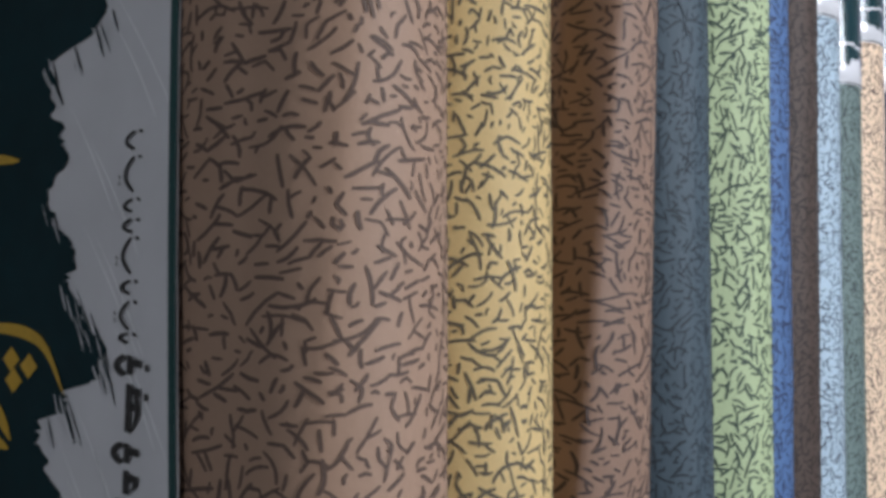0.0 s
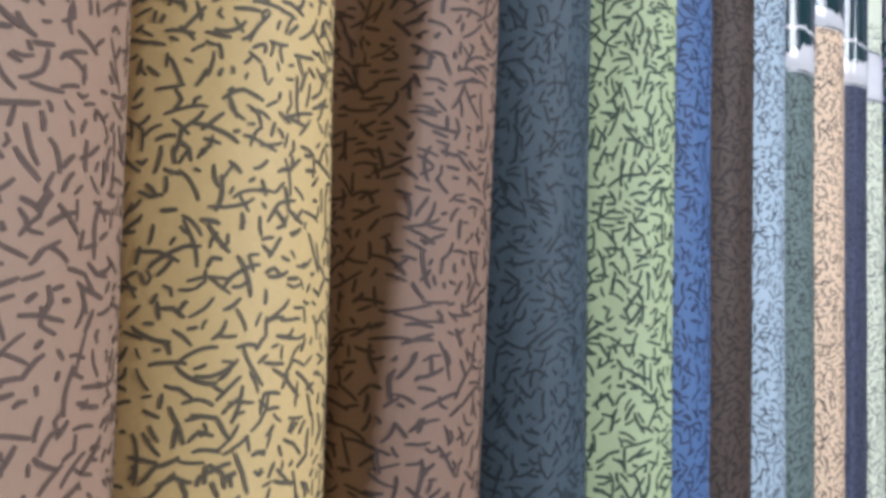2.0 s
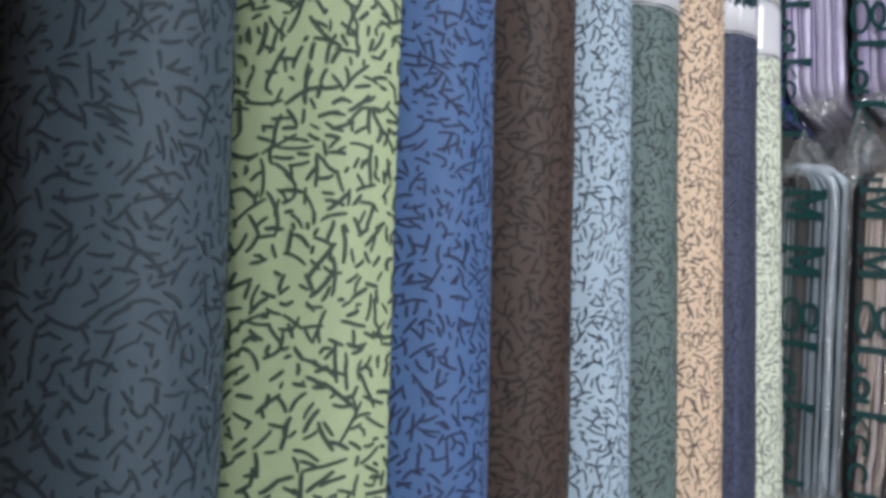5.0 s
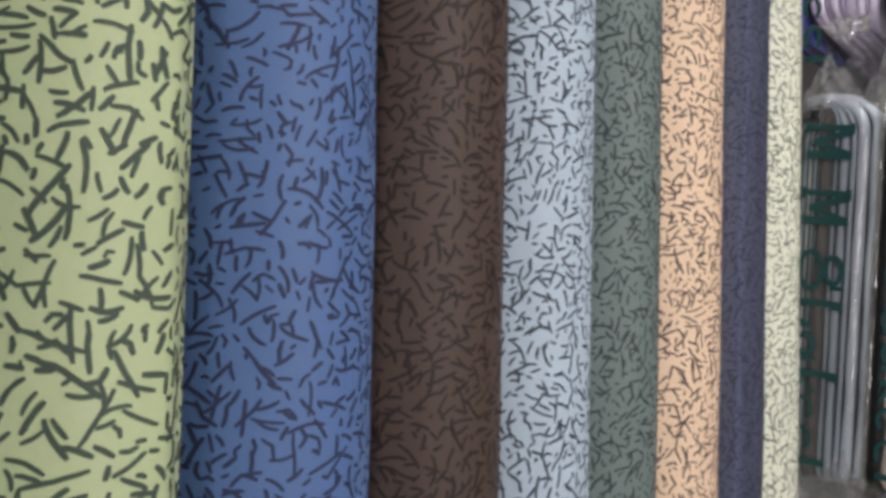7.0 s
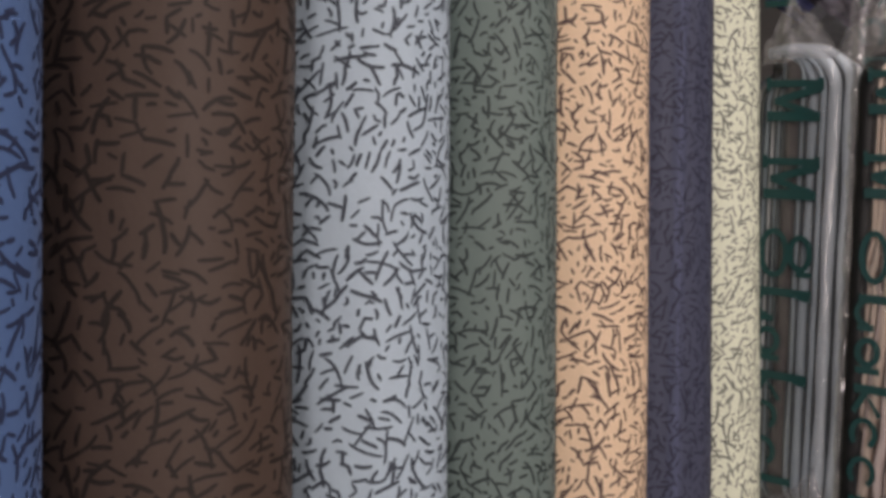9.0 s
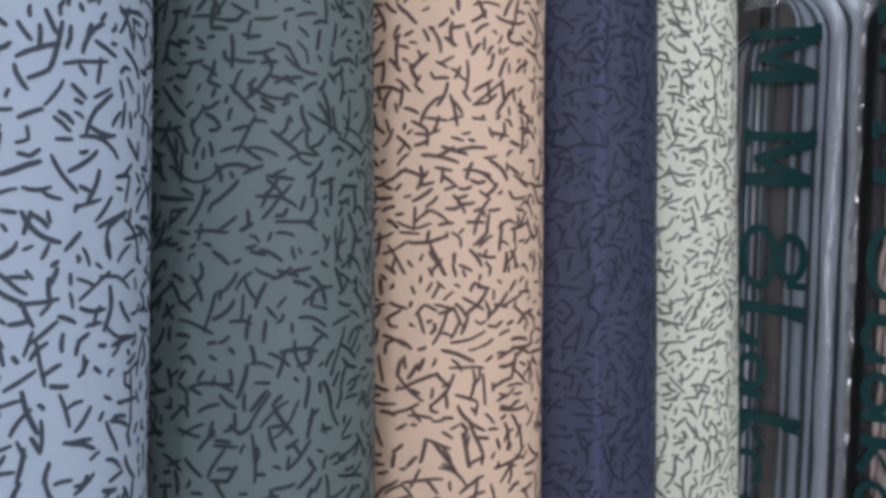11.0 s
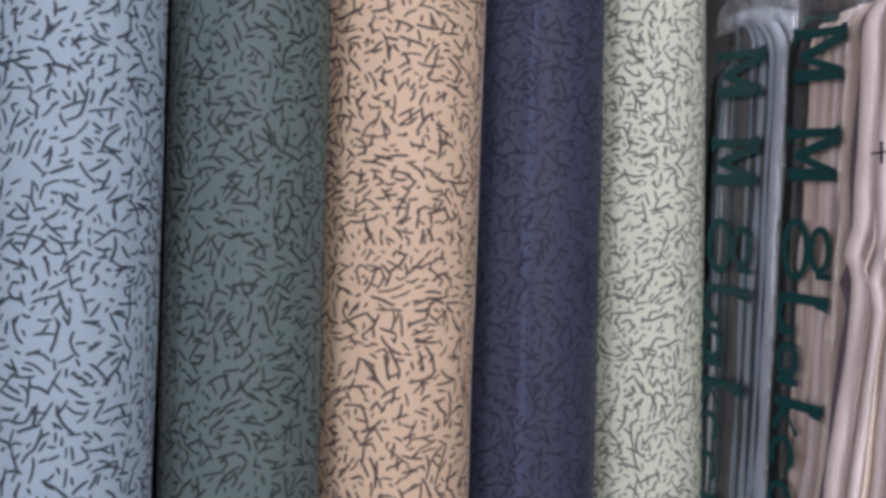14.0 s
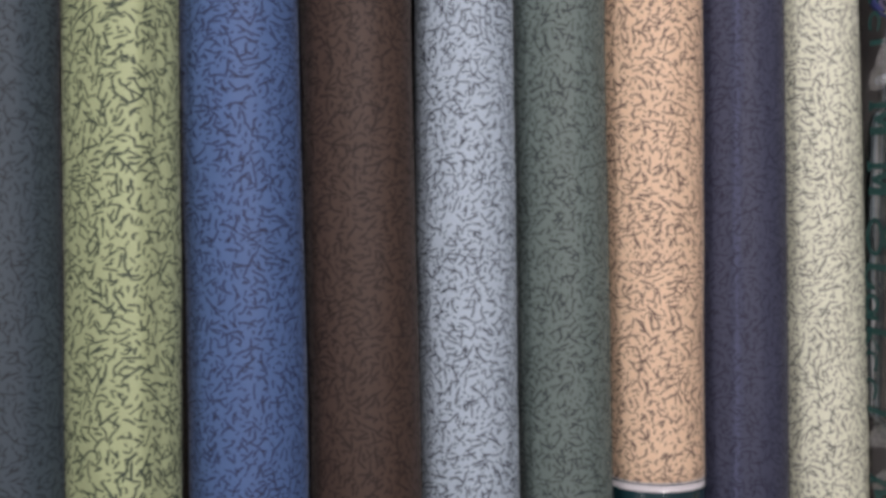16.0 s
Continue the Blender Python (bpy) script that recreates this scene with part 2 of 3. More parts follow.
part("back_board", box(bmesh.new(), -0.06, 0.16, 0.3955, 1.66, 0.178, 1.72, 0.002), WOOD, bench)
# added dark sheet in place of the shade between sage roll and bundles
part("dark_gap_filler", box(bmesh.new(), 1.642, 0.020, 0.3955, 1.66, 0.1595, 1.72, 0.002), WOOD, bench)
for x in (-0.14, 0.72, 1.58):
    part("support", box(bmesh.new(), x, -0.11, 0, x + 0.04, 0.28, 0.3595, 0.003), WOOD, bench)
FOOT = -0.004


# ---- fabric rolls ----
def roll_surface(spec):
    """Radius of a roll by angle and height: round, slightly slack, with its crease and the end of its outer layer."""
    r, seed, creases, seam = spec["r"], spec["seed"], spec.get("creases", ()), radians(spec.get("seam", 95))

    def radius(a, z):
        q = Vector((math.cos(a) * 1.3, math.sin(a) * 1.3, z * 3.0 + seed * 7.3))
        v = r + 0.0016 * noise.noise(q) + 0.0007 * noise.noise(q * 3.1)
        v += spec.get("taper", 0.0) * (z - 0.45)
        v += 0.0022 * (((a - seam) % math.tau) / math.tau - 0.5)
        for at, high, left, right, slant in creases:
            d = (a - radians(at + slant * (z - 0.45)) + math.pi) % math.tau - math.pi
            w = radians(left if d < 0 else right)
            if abs(d) < w:
                v += high * (1 - abs(d) / w)
        return v

    lean = spec["lean"]

    def place(a, z, lift=0.0):
        v = radius(a, z) + lift
        return Vector((lean[0] * (z - 0.45) + v * math.cos(a), lean[1] * (z - 0.45) + v * math.sin(a), z))

    return place


def fabric_tube(place, z0, z1, hem):
    """The wound cloth: an outer skin with fine steps, and ends that turn in to the core."""
    bm = bmesh.new()
    n, m = 112, max(8, int((z1 - z0) / 0.02))
    rows = []
    for j in range(m + 1):
        z = z0 + (z1 - z0) * j / m
        row = []
        for i in range(n):
            a = math.tau * i / n
            zz = z
            if j == 0:
                zz += hem * (noise.noise((a * 2.2, 3.1, z0 * 9)) + 0.5 * noise.noise((a * 9, 1.7, z0)))
            row.append(place(a, zz))
        rows.append(row)
    lo = [place(math.tau * i / n, z0 + 0.002, -0.004) for i in range(n)]
    hi = [place(math.tau * i / n, z1 + 0.001, -0.004) for i in range(n)]
    inner_lo = [place(math.tau * i / n, z0 + 0.004, -0.042) for i in range(n)]
    inner_hi = [place(math.tau * i / n, z1 + 0.001, -0.042) for i in range(n)]
    grid_faces(bm, [inner_lo, lo] + rows + [hi, inner_hi], closed=True)
    return bm


def stroke(bm, place, pts, wide):
    """One printed stroke along points of (angle, height), tapering at both ends, just over the cloth."""
    rows, n = [], len(pts)
    lift = random.uniform(0.00018, 0.0005)
    for k, (a, z) in enumerate(pts):
        a0, z0 = pts[max(0, k - 1)]
        a1, z1 = pts[min(n - 1, k + 1)]
        du, dz = (a1 - a0) * 0.069, z1 - z0
        ln = math.hypot(du, dz) or 1e-6
        w = wide * (0.72 if k in (0, n - 1) else 1.0) / 2
        sa, sz = -dz / ln * w / 0.069, du / ln * w
        rows.append([place(a + sa, z + sz, lift), place(a - sa, z - sz, lift)])
    grid_faces(bm, rows)


def printed_strokes(place, z0, z1, seed, az0, az1, size=1.0):
    """Scattered dashes, bent strokes and forked twigs, as the cloth is printed."""
    rnd = random.Random(seed)
    bm = bmesh.new()
    r = 0.069
    step = 0.0096 * size
    rows = int((z1 - z0) / step)
    cols = int((az1 - az0) * r / step)

    taken = set()

    def line(a, z, way, length, bend, wide, fork=False):
        n = 3 if length < 0.008 else 5 if length < 0.015 else 7
        pts, d = [(a, z)], way
        kink = rnd.choice((0, 0, 0, rnd.uniform(-1.1, 1.1)))
        for k in range(n - 1):
            d += bend / (n - 1) + rnd.uniform(-0.14, 0.14) + (kink if k == n // 2 else 0)
            a, z = a + math.cos(d) * length / (n - 1) / r, z + math.sin(d) * length / (n - 1)
            pts.append((a, z))
        if any(not z0 + 0.001 < q[1] < z1 for q in pts):
            return None, d
        cells = [(int(q[0] * r / 0.0024), int(q[1] / 0.0024)) for q in pts]
        near = {(c[0] + i, c[1] + j) for c in cells for i in (-1, 0, 1) for j in (-1, 0, 1)}
        if not fork and len(near & taken) > (2 if length < 0.008 else 5):
            return None, d
        taken.update(cells)
        stroke(bm, place, pts, wide)
        return pts, d

    clump = Vector((seed * 3.7, 1.3, 0.2))
    for kind, tries in (("long", 0.30), ("bent", 0.62), ("dash", 3.4)):
        for _ in range(int(rows * cols * tries)):
            a, z = rnd.uniform(az0, az1), rnd.uniform(z0, z1)
            dense = noise.noise(Vector((a * r * 22, z * 22, 0)) + clump)
            way = rnd.uniform(0, math.tau) if rnd.random() < 0.55 else 2.2 * dense + rnd.gauss(0.6, 0.5)
            wide = size * rnd.uniform(0.0016, 0.0023)
            if kind == "dash":
                line(a, z, way, size * rnd.uniform(0.0035, 0.0085), rnd.uniform(-0.4, 0.4), wide)
            elif kind == "bent":
                line(a, z, way, size * rnd.uniform(0.009, 0.014), rnd.uniform(-0.9, 0.9), wide)
            else:
                pts, d = line(a, z, way, size * rnd.uniform(0.014, 0.023), rnd.uniform(-1.0, 1.0), wide)
                for _ in range(rnd.choice((0, 0, 1, 1)) if pts else 0):
                    q = rnd.choice(pts[1:-1])
                    line(q[0], q[1], d + rnd.choice((-1, 1)) * rnd.uniform(0.5, 1.3), size * rnd.uniform(0.006, 0.013), rnd.uniform(-0.6, 0.6), wide, True)
    return bm


def band_shell(place, z0, z1, lift):
    bm = bmesh.new()
    n = 96
    ring = lambda z, up: [place(math.tau * i / n, z, up) for i in range(n)]
    grid_faces(bm, [ring(z0, lift - 0.0012), ring(z0, lift)] + [ring(z0 + (z1 - z0) * k / 6, lift) for k in range(1, 6)] + [ring(z1, lift), ring(z1, lift - 0.0012)], closed=True)
    return bm


def ragged_strip(bm, put, u0, u1, du, low, high):
    """A field of ink between two brush-torn edges, in narrow steps along u."""
    n = int((u1 - u0) / du)
    for k in range(n):
        a, b = u0 + (u1 - u0) * k / n, u0 + (u1 - u0) * (k + 1) / n
        l, h = low(a), high(a)
        m = max(1, int((h - l) / 0.01))
        for j in range(m):
            s, e = l + (h - l) * j / m, l + (h - l) * (j + 1) / m
            bm.faces.new([bm.verts.new(put(*q)) for q in ((a, s), (b, s), (b, e), (a, e))])


def torn(seed, base, depth, rough):
    """A brush-torn edge: slow swings, quick teeth and now and then a long bristle streak."""
    def edge(u):
        v = base + depth * noise.noise((u * 19, seed, 0.5)) + rough * noise.noise((u * 150, seed, 4.5))
        return v + rough * 1.3 * max(0.0, noise.noise((u * 420, seed, 8.5)) - 0.15)
    return edge


def label_band(place, roll, z0, z1, seed, inked=True, off=0.043):
    band = part("label_band", band_shell(place, z0, z1, 0.0011), PAPER, roll, "glossy white paper label band")
    ring = lambda z, up: [place(math.tau * i / 96, z, up) for i in range(97)]
    for za, zb in ((z0 + 0.0015, z0 + 0.003), (z1 - 0.003, z1 - 0.0012)):
        bm = bmesh.new()
        grid_faces(bm, [ring(za, 0.0015), ring(zb, 0.0015)])
        part("border_line", bm, GREEN_INK, band)
    if inked:
        put = lambda a, z: place(a, z, 0.0015)
        bm = bmesh.new()
        low, gap = torn(seed, z0 + off, 0.016, 0.006), torn(seed + 5, z0 + off + 0.025, 0.010, 0.003)
        ragged_strip(bm, put, radians(-215), radians(20), 0.02, lambda u: low(u * 0.07), lambda u: max(low(u * 0.07) + 0.002, gap(u * 0.07)))
        part("ink_field", bm, GREEN_INK, band, "dark green brush-torn ink field")
        bm = bmesh.new()
        ragged_strip(bm, put, radians(-215), radians(20), 0.02, lambda u: gap(u * 0.07) + 0.004 + 0.004 * abs(noise.noise((u * 9, seed, 1))), lambda u: z1 - (0.012 if off > 0.04 else 0.0035))
        part("ink_field", bm, GREEN_INK, band, "dark green brush-torn ink field")
    return band


def fabric_roll(spec):
    roll = thing("fabric_roll", pose(*spec["at"], 0.0), spec["label"], "fabric roll", "upright fabric rolls in the rack")
    place = roll_surface(spec)
    name, colour, ink = spec["name"], lin(*spec["colour"]), lin(*spec["ink"])
    cloth = material(name + "_cloth", colour, 0.62, 0.05, 9, 0.22, 300, weave=0.12, sheen=0.12, spec=0.42)
    inkm = material(name + "_print", ink, 0.66, 0.10, 60, 0.2, 300, weave=0.12, spec=0.38)
    z0, z1 = spec.get("bottom", 0.03), spec.get("top", 1.17)
    fabric = part("fabric", fabric_tube(place, z0, z1, spec.get("hem", 0.0015)), cloth, roll)
    lo, hi = spec.get("shown", (0.08, 1.0))
    part("print", printed_strokes(place, max(z0 + 0.004, lo), min(z1 - 0.004, hi), spec["seed"], radians(-228), radians(8), spec.get("size", 1.05)), inkm, fabric, "darker printed twig pattern")
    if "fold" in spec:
        # a pressed fold, its highlight painted along its back as paler strips
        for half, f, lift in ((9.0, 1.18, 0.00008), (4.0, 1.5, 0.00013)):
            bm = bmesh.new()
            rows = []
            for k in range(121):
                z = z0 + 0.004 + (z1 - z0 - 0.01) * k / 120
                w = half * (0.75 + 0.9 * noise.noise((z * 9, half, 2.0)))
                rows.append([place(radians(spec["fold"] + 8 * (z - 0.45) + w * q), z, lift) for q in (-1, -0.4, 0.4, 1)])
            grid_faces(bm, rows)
            part("painted_fold_sheen", bm, material(name + "_fold_sheen", tuple(v * f for v in colour), 0.75, 0.12, 40, 0.2, 300, weave=0.12, sheen=0.2, spec=0.35), fabric, "paler painted highlight along the fold")
    bm = bmesh.new()
    n = 40
    axis = lambda z: Vector((spec["lean"][0] * (z - 0.45), spec["lean"][1] * (z - 0.45), z))
    ring = lambda z, q: [axis(z) + Vector((q * math.cos(math.tau * i / n), q * math.sin(math.tau * i / n), 0)) for i in range(n)]
    grid_faces(bm, [ring(FOOT, 0.027), ring(FOOT, 0.031), ring(z1 + 0.02, 0.031), ring(z1 + 0.02, 0.027), ring(FOOT, 0.027)], closed=True)
    part("core_tube", bm, BOARD, roll, "brown cardboard core tube")
    for b in spec.get("bands", ()):
        label_band(place, roll, *b)
    if spec.get("selvedge"):
        bm = bmesh.new()
        a = radians(spec["seam"])
        rows = [[place(a - 0.075, z0 + 0.004 + (z1 - z0 - 0.01) * k / 60, 0.0002), place(a - 0.03, z0 + 0.004 + (z1 - z0 - 0.01) * k / 60, 0.0012), place(a - 0.005, z0 + 0.004 + (z1 - z0 - 0.01) * k / 60, 0.0008)] for k in range(61)]
        grid_faces(bm, rows)
        part("selvedge", bm, material(name + "_selvedge", lin(222, 203, 184), 0.8, 0.06, 40, 0.2), fabric, "pale selvedge edge of the cloth")
    return roll


ROLLS = [
    dict(name="taupe", at=(0.0130, 0.0143), r=0.0732, lean=(-0.0143, 0.0056), colour=(166, 136, 114), ink=(97, 79, 69), creases=((-132, 0.008, 34, 80, 55), (150, 0.009, 60, 45, 0)), label="taupe cotton fabric roll with a dark twig print, standing upright"),
    dict(name="yellow", at=(0.1532, 0.0174), r=0.0663, lean=(-0.0146, -0.0036), colour=(214, 186, 128), ink=(103, 94, 77), label="mustard yellow fabric roll with grey twig print, standing upright"),
    dict(name="brown", at=(0.2911, 0.0112), r=0.0689, lean=(-0.0164, -0.0101), colour=(147, 118, 99), ink=(81, 67, 62), creases=((-136, 0.023, 24, 80, 60),), label="rosy brown fabric roll with dark twig print and soft crease"),
    dict(name="slate", at=(0.4276, 0.0005), r=0.0631, lean=(-0.0043, -0.0013), colour=(65, 80, 90), ink=(40, 50, 58), label="slate blue fabric roll with a dark twig print, standing upright"),
    dict(name="green", at=(0.5586, -0.0038), r=0.0636, lean=(0.0067, -0.0076), colour=(174, 188, 145), size=1.25, ink=(64, 78, 66), creases=((-76, 0.011, 62, 24, 0), (180, 0.005, 40, 50, 0)), label="light green fabric roll with dark twig print and a ridge"),
    dict(name="blue", at=(0.6997, 0.0131), r=0.0730, lean=(-0.0072, -0.0103), colour=(76, 105, 151), ink=(39, 49, 78), label="cornflower blue fabric roll with a navy twig print, standing upright"),
    dict(name="umber", at=(0.8493, 0.0172), r=0.0720, lean=(-0.0086, -0.0168), colour=(69, 54, 46), ink=(35, 27, 23), label="dark brown fabric roll with a faint darker twig print"),
    dict(name="sky", at=(0.9929, 0.0148), r=0.0673, lean=(0.0030, -0.0088), colour=(168, 186, 199), ink=(62, 70, 80), bands=((0.8835, 1.06, 11),), label="pale blue-grey fabric roll with twig print and paper label band"),
    dict(name="moss", at=(1.1308, 0.0122), r=0.0655, lean=(-0.0011, -0.0114), colour=(101, 117, 113), ink=(45, 56, 56), bands=((0.8155, 1.0, 12, True, 0.036),), label="grey-green fabric roll with dark twig print and paper label band"),
    dict(name="peach", at=(1.2703, 0.0102), r=0.0715, lean=(0.0045, 0.0019), colour=(222, 195, 165), ink=(92, 75, 71), bands=((0.914, 1.09, 13, True, 0.03), (-0.002, 0.146, 19, True, 0.055)), seam=-33, taper=0.012, selvedge=True, bottom=0.139, hem=0.006, label="peach fabric roll with brown twig print, frayed hem, label bands"),
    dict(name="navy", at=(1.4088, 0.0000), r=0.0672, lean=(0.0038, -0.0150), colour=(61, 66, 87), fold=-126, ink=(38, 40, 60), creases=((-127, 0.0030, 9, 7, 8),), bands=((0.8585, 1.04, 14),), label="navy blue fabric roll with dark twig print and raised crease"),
    dict(name="sage", at=(1.5451, -0.0049), r=0.0645, lean=(-0.0058, -0.0096), colour=(214, 219, 197), ink=(108, 112, 104), bands=((0.862, 0.95, 15, False),), label="pale sage fabric roll with fine twig print and paper label band"),
]
for k, spec in enumerate(ROLLS):
    spec["seed"] = 23 + k
    fabric_roll(spec)


# ---- printed sheet on the end panel ----
def printed_sheet():
    px, py, z0, z1 = -0.066, 0.036, 0.02, 0.98
    sheet = thing("printed_sign", pose(0, 0, FOOT), "white and dark green printed sign beside the taupe roll", "sign")
    front = lambda z: py + 0.040 * (z - 0.49) + 0.0016 * math.sin((z - 0.36) * 12)
    put = lambda lift: (lambda z, y: Vector((px - lift - 0.02 * max(0, y - 0.04), y, z - FOOT)))
    bm = bmesh.new()
    rows = []
    for k in range(41):
        z = z0 + (z1 - z0) * k / 40 if k else FOOT
        rows.append([put(0.0)(z, front(z)), put(0.0)(z, 0.26), put(-0.0008)(z, 0.26), put(-0.0008)(z, front(z))])
    grid_faces(bm, rows, closed=True)
    part("board", bm, SIGN_PAPER, sheet, "glossy white printed board", False)
    bm = bmesh.new()
    rows = [[put(0.0006)(z, front(z) + 0.0003), put(0.0006)(z, front(z) + 0.0066)] for z in [z0 + (z1 - z0) * k / 60 for k in range(61)]]
    grid_faces(bm, rows)
    part("border_line", bm, BAG_INK, sheet, "thin dark green border line")
    knots = ((0.30, 0.150), (0.353, 0.133), (0.377, 0.146), (0.394, 0.156), (0.400, 0.128), (0.414, 0.121), (0.420, 0.099), (0.437, 0.097), (0.452, 0.113), (0.471, 0.127), (0.490, 0.126), (0.508, 0.147), (0.525, 0.157), (0.542, 0.137), (0.557, 0.138), (0.575, 0.153), (0.593, 0.156), (0.604, 0.166), (0.611, 0.140), (0.616, 0.116), (0.635, 0.106), (0.66, 0.10))
    teeth = torn(41.5, 0.0, 0.008, 0.009)

    def low(z):
        for (za, ya), (zb, yb) in zip(knots, knots[1:]):
            if za <= z < zb:
                return ya + (yb - ya) * (z - za) / (zb - za) + teeth(z)
        return (0.166 if z < 0.3 else 0.10) + teeth(z)

    bm = bmesh.new()
    ragged_strip(bm, put(0.0006), z0, z1, 0.0008, low, lambda z: 0.258)
    part("ink_field", bm, SIGN_GREEN, sheet, "dark green brush-torn ink field")
    # bristle streaks off the torn edge: dark slivers on the white, pale ones in the dark
    rnd = random.Random(8)

    def sliver(name, mat, z, y, run, wide, lift):
        bm = bmesh.new()
        rows = []
        for k in range(7):
            f = k / 6
            q = (z - run * f, y - run * (0.52 + 0.10 * math.sin(z * 900)) * f)
            w = wide * (0.25 + 0.75 * math.sin(math.pi * min(1, 0.1 + f * 0.85))) * (1 + 0.5 * noise.noise((z * 700, f * 4, 2.0))) / 2
            rows.append([put(lift)(q[0] + 0.4 * w, q[1] + w), put(lift)(q[0] - 0.4 * w, q[1] - w)])
        grid_faces(bm, rows)
        part(name, bm, mat, sheet)

    for z0s, z1s, many, reach in ((0.628, 0.616, 3, 0.006), (0.612, 0.592, 6, 0.004), (0.525, 0.512, 2, 0.002), (0.478, 0.440, 7, 0.012), (0.432, 0.424, 2, 0.004), (0.412, 0.396, 6, 0.006)):
        for k in range(many):
            z = z0s + (z1s - z0s) * (k + rnd.uniform(0.1, 0.9)) / many
            sliver("bristle_streak", SIGN_GREEN, z, low(z) - rnd.uniform(-0.003, reach), rnd.uniform(0.012, 0.028), rnd.uniform(0.0012, 0.0026), 0.0007)
            sliver("pale_bristle", SIGN_PAPER, z + rnd.uniform(-0.003, 0.003), low(z) + rnd.uniform(0.001, 0.007), rnd.uniform(0.010, 0.022), rnd.uniform(0.0010, 0.0022), 0.0009)

    # a row of writing as plain bars and bowls, thin above and heavy below
    def bowl(za, zb, y0, y1, wide):
        bm = bmesh.new()
        rows = []
        for k in range(11):
            f = k / 10
            q = (za + (zb - za) * f, y0 + (y1 - y0) * math.sin(math.pi * (0.12 + 0.76 * f)))
            w = wide * (0.45 + 0.55 * math.sin(math.pi * (0.1 + 0.8 * f))) / 2
            d = math.cos(math.pi * f) * 0.7
            rows.append([put(0.0010)(q[0] + w * d, q[1] + w), put(0.0010)(q[0] - w * d, q[1] - w)])
        grid_faces(bm, rows)
        part("writing_bar", bm, BLACK_INK, sheet)

    def bar(y0, y1, za, zb):
        bm = bmesh.new()
        bm.faces.new([bm.verts.new(put(0.0011)(*q)) for q in ((za, y0), (zb, y0 + 0.0006), (zb + 0.0008, y1), (za + 0.0006, y1))])
        part("writing_bar", bm, BLACK_INK, sheet)

    for za, zb, wide in ((0.555, 0.545, 0.0026), (0.541, 0.522, 0.0024), (0.518, 0.511, 0.0026), (0.507, 0.500, 0.0028), (0.497, 0.478, 0.0024), (0.474, 0.467, 0.0028), (0.463, 0.448, 0.0024), (0.446, 0.441, 0.0030)):
        bowl(za, zb, 0.0700, 0.0815, wide)
        bar(0.0670, 0.0705, za - 0.0016, za)
        if za - zb > 0.012:
            for d in (0.004, 0.0075):
                bar(0.0850, 0.0868, zb + d, zb + d + 0.0018)
    for k, (za, zb) in enumerate(((0.434, 0.424), (0.419, 0.394), (0.388, 0.378), (0.374, 0.362), (0.359, 0.345), (0.341, 0.326), (0.322, 0.306))):
        bar(0.0690, 0.0745, zb, za)
        bowl(za, zb, 0.0720, 0.0835 if k % 2 == 0 else 0.0640, 0.0050)
        for d in range(2 if k == 1 else 1):
            bar(0.0615, 0.0700, za - 0.006 - 0.008 * d, za - 0.002 - 0.008 * d)
        if k < 2:
            bar(0.0560, 0.0592, za - 0.008, za - 0.0045)
    # pale brush streaks across the white
    for z, y, run in ((0.640, 0.100, 0.070), (0.618, 0.096, 0.045), (0.575, 0.135, 0.050), (0.560, 0.120, 0.060), (0.505, 0.118, 0.065), (0.497, 0.105, 0.050), (0.452, 0.090, 0.060), (0.440, 0.085, 0.040), (0.405, 0.120, 0.055), (0.385, 0.135, 0.065), (0.365, 0.125, 0.050)):
        bm = bmesh.new()
        rows = []
        for k in range(9):
            f = k / 8
            q = (z - run * f - 0.012 * f * f, y - run * 0.85 * f)
            w = 0.0015 * math.sin(math.pi * (0.08 + 0.84 * f))
            rows.append([put(0.0004)(q[0] + w, q[1] + w), put(0.0004)(q[0] - w, q[1] - w)])
        grid_faces(bm, rows)
        part("pale_streak", bm, STREAK, sheet)

    def sweep(pts, wide):
        bm = bmesh.new()
        n = len(pts) * 6
        path = []
        for k in range(n + 1):
            t = k / n * (len(pts) - 1)
            i = min(int(t), len(pts) - 2)
            f = t - i
            p0, p1, p2, p3 = (Vector(pts[max(0, min(len(pts) - 1, i + d))]) for d in (-1, 0, 1, 2))
            path.append(0.5 * ((2 * p1) + (p2 - p0) * f + (2 * p0 - 5 * p1 + 4 * p2 - p3) * f * f + (3 * p1 - p0 - 3 * p2 + p3) * f ** 3))
        rows = []
        for k, p in enumerate(path):
            d = (path[min(k + 1, n)] - path[max(k - 1, 0)]).normalized()
            w = wide * max(0.08, math.sin(math.pi * (k + 0.6) / (n + 1.2))) / 2
            o = Vector((-d.y, d.x)) * w
            rows.append([put(0.0013)(*(p + o)), put(0.0013)(*(p - o))])
        grid_faces(bm, rows)
        part("gold_sweep", bm, GOLD_INK, sheet, "gold calligraphic sweep")

    sweep([(0.553, 0.240), (0.552, 0.212), (0.549, 0.185)], 0.0065)
    sweep([(0.446, 0.235), (0.4475, 0.205), (0.445, 0.172), (0.436, 0.150), (0.411, 0.130)], 0.0075)
    sweep([(0.415, 0.225), (0.402, 0.205), (0.392, 0.192), (0.381, 0.182)], 0.010)
    sweep([(0.384, 0.215), (0.380, 0.198), (0.376, 0.184)], 0.007)
    for z, y in ((0.4290, 0.1850), (0.4255, 0.1660), (0.4165, 0.1815)):
        bm = bmesh.new()
        bm.faces.new([bm.verts.new(put(0.0013)(z + a, y + b)) for a, b in ((0.0075, 0), (0, 0.009), (-0.0075, 0), (0, -0.009))])
        part("gold_diamond", bm, GOLD_INK, sheet, "gold diamond dot")


printed_sheet()


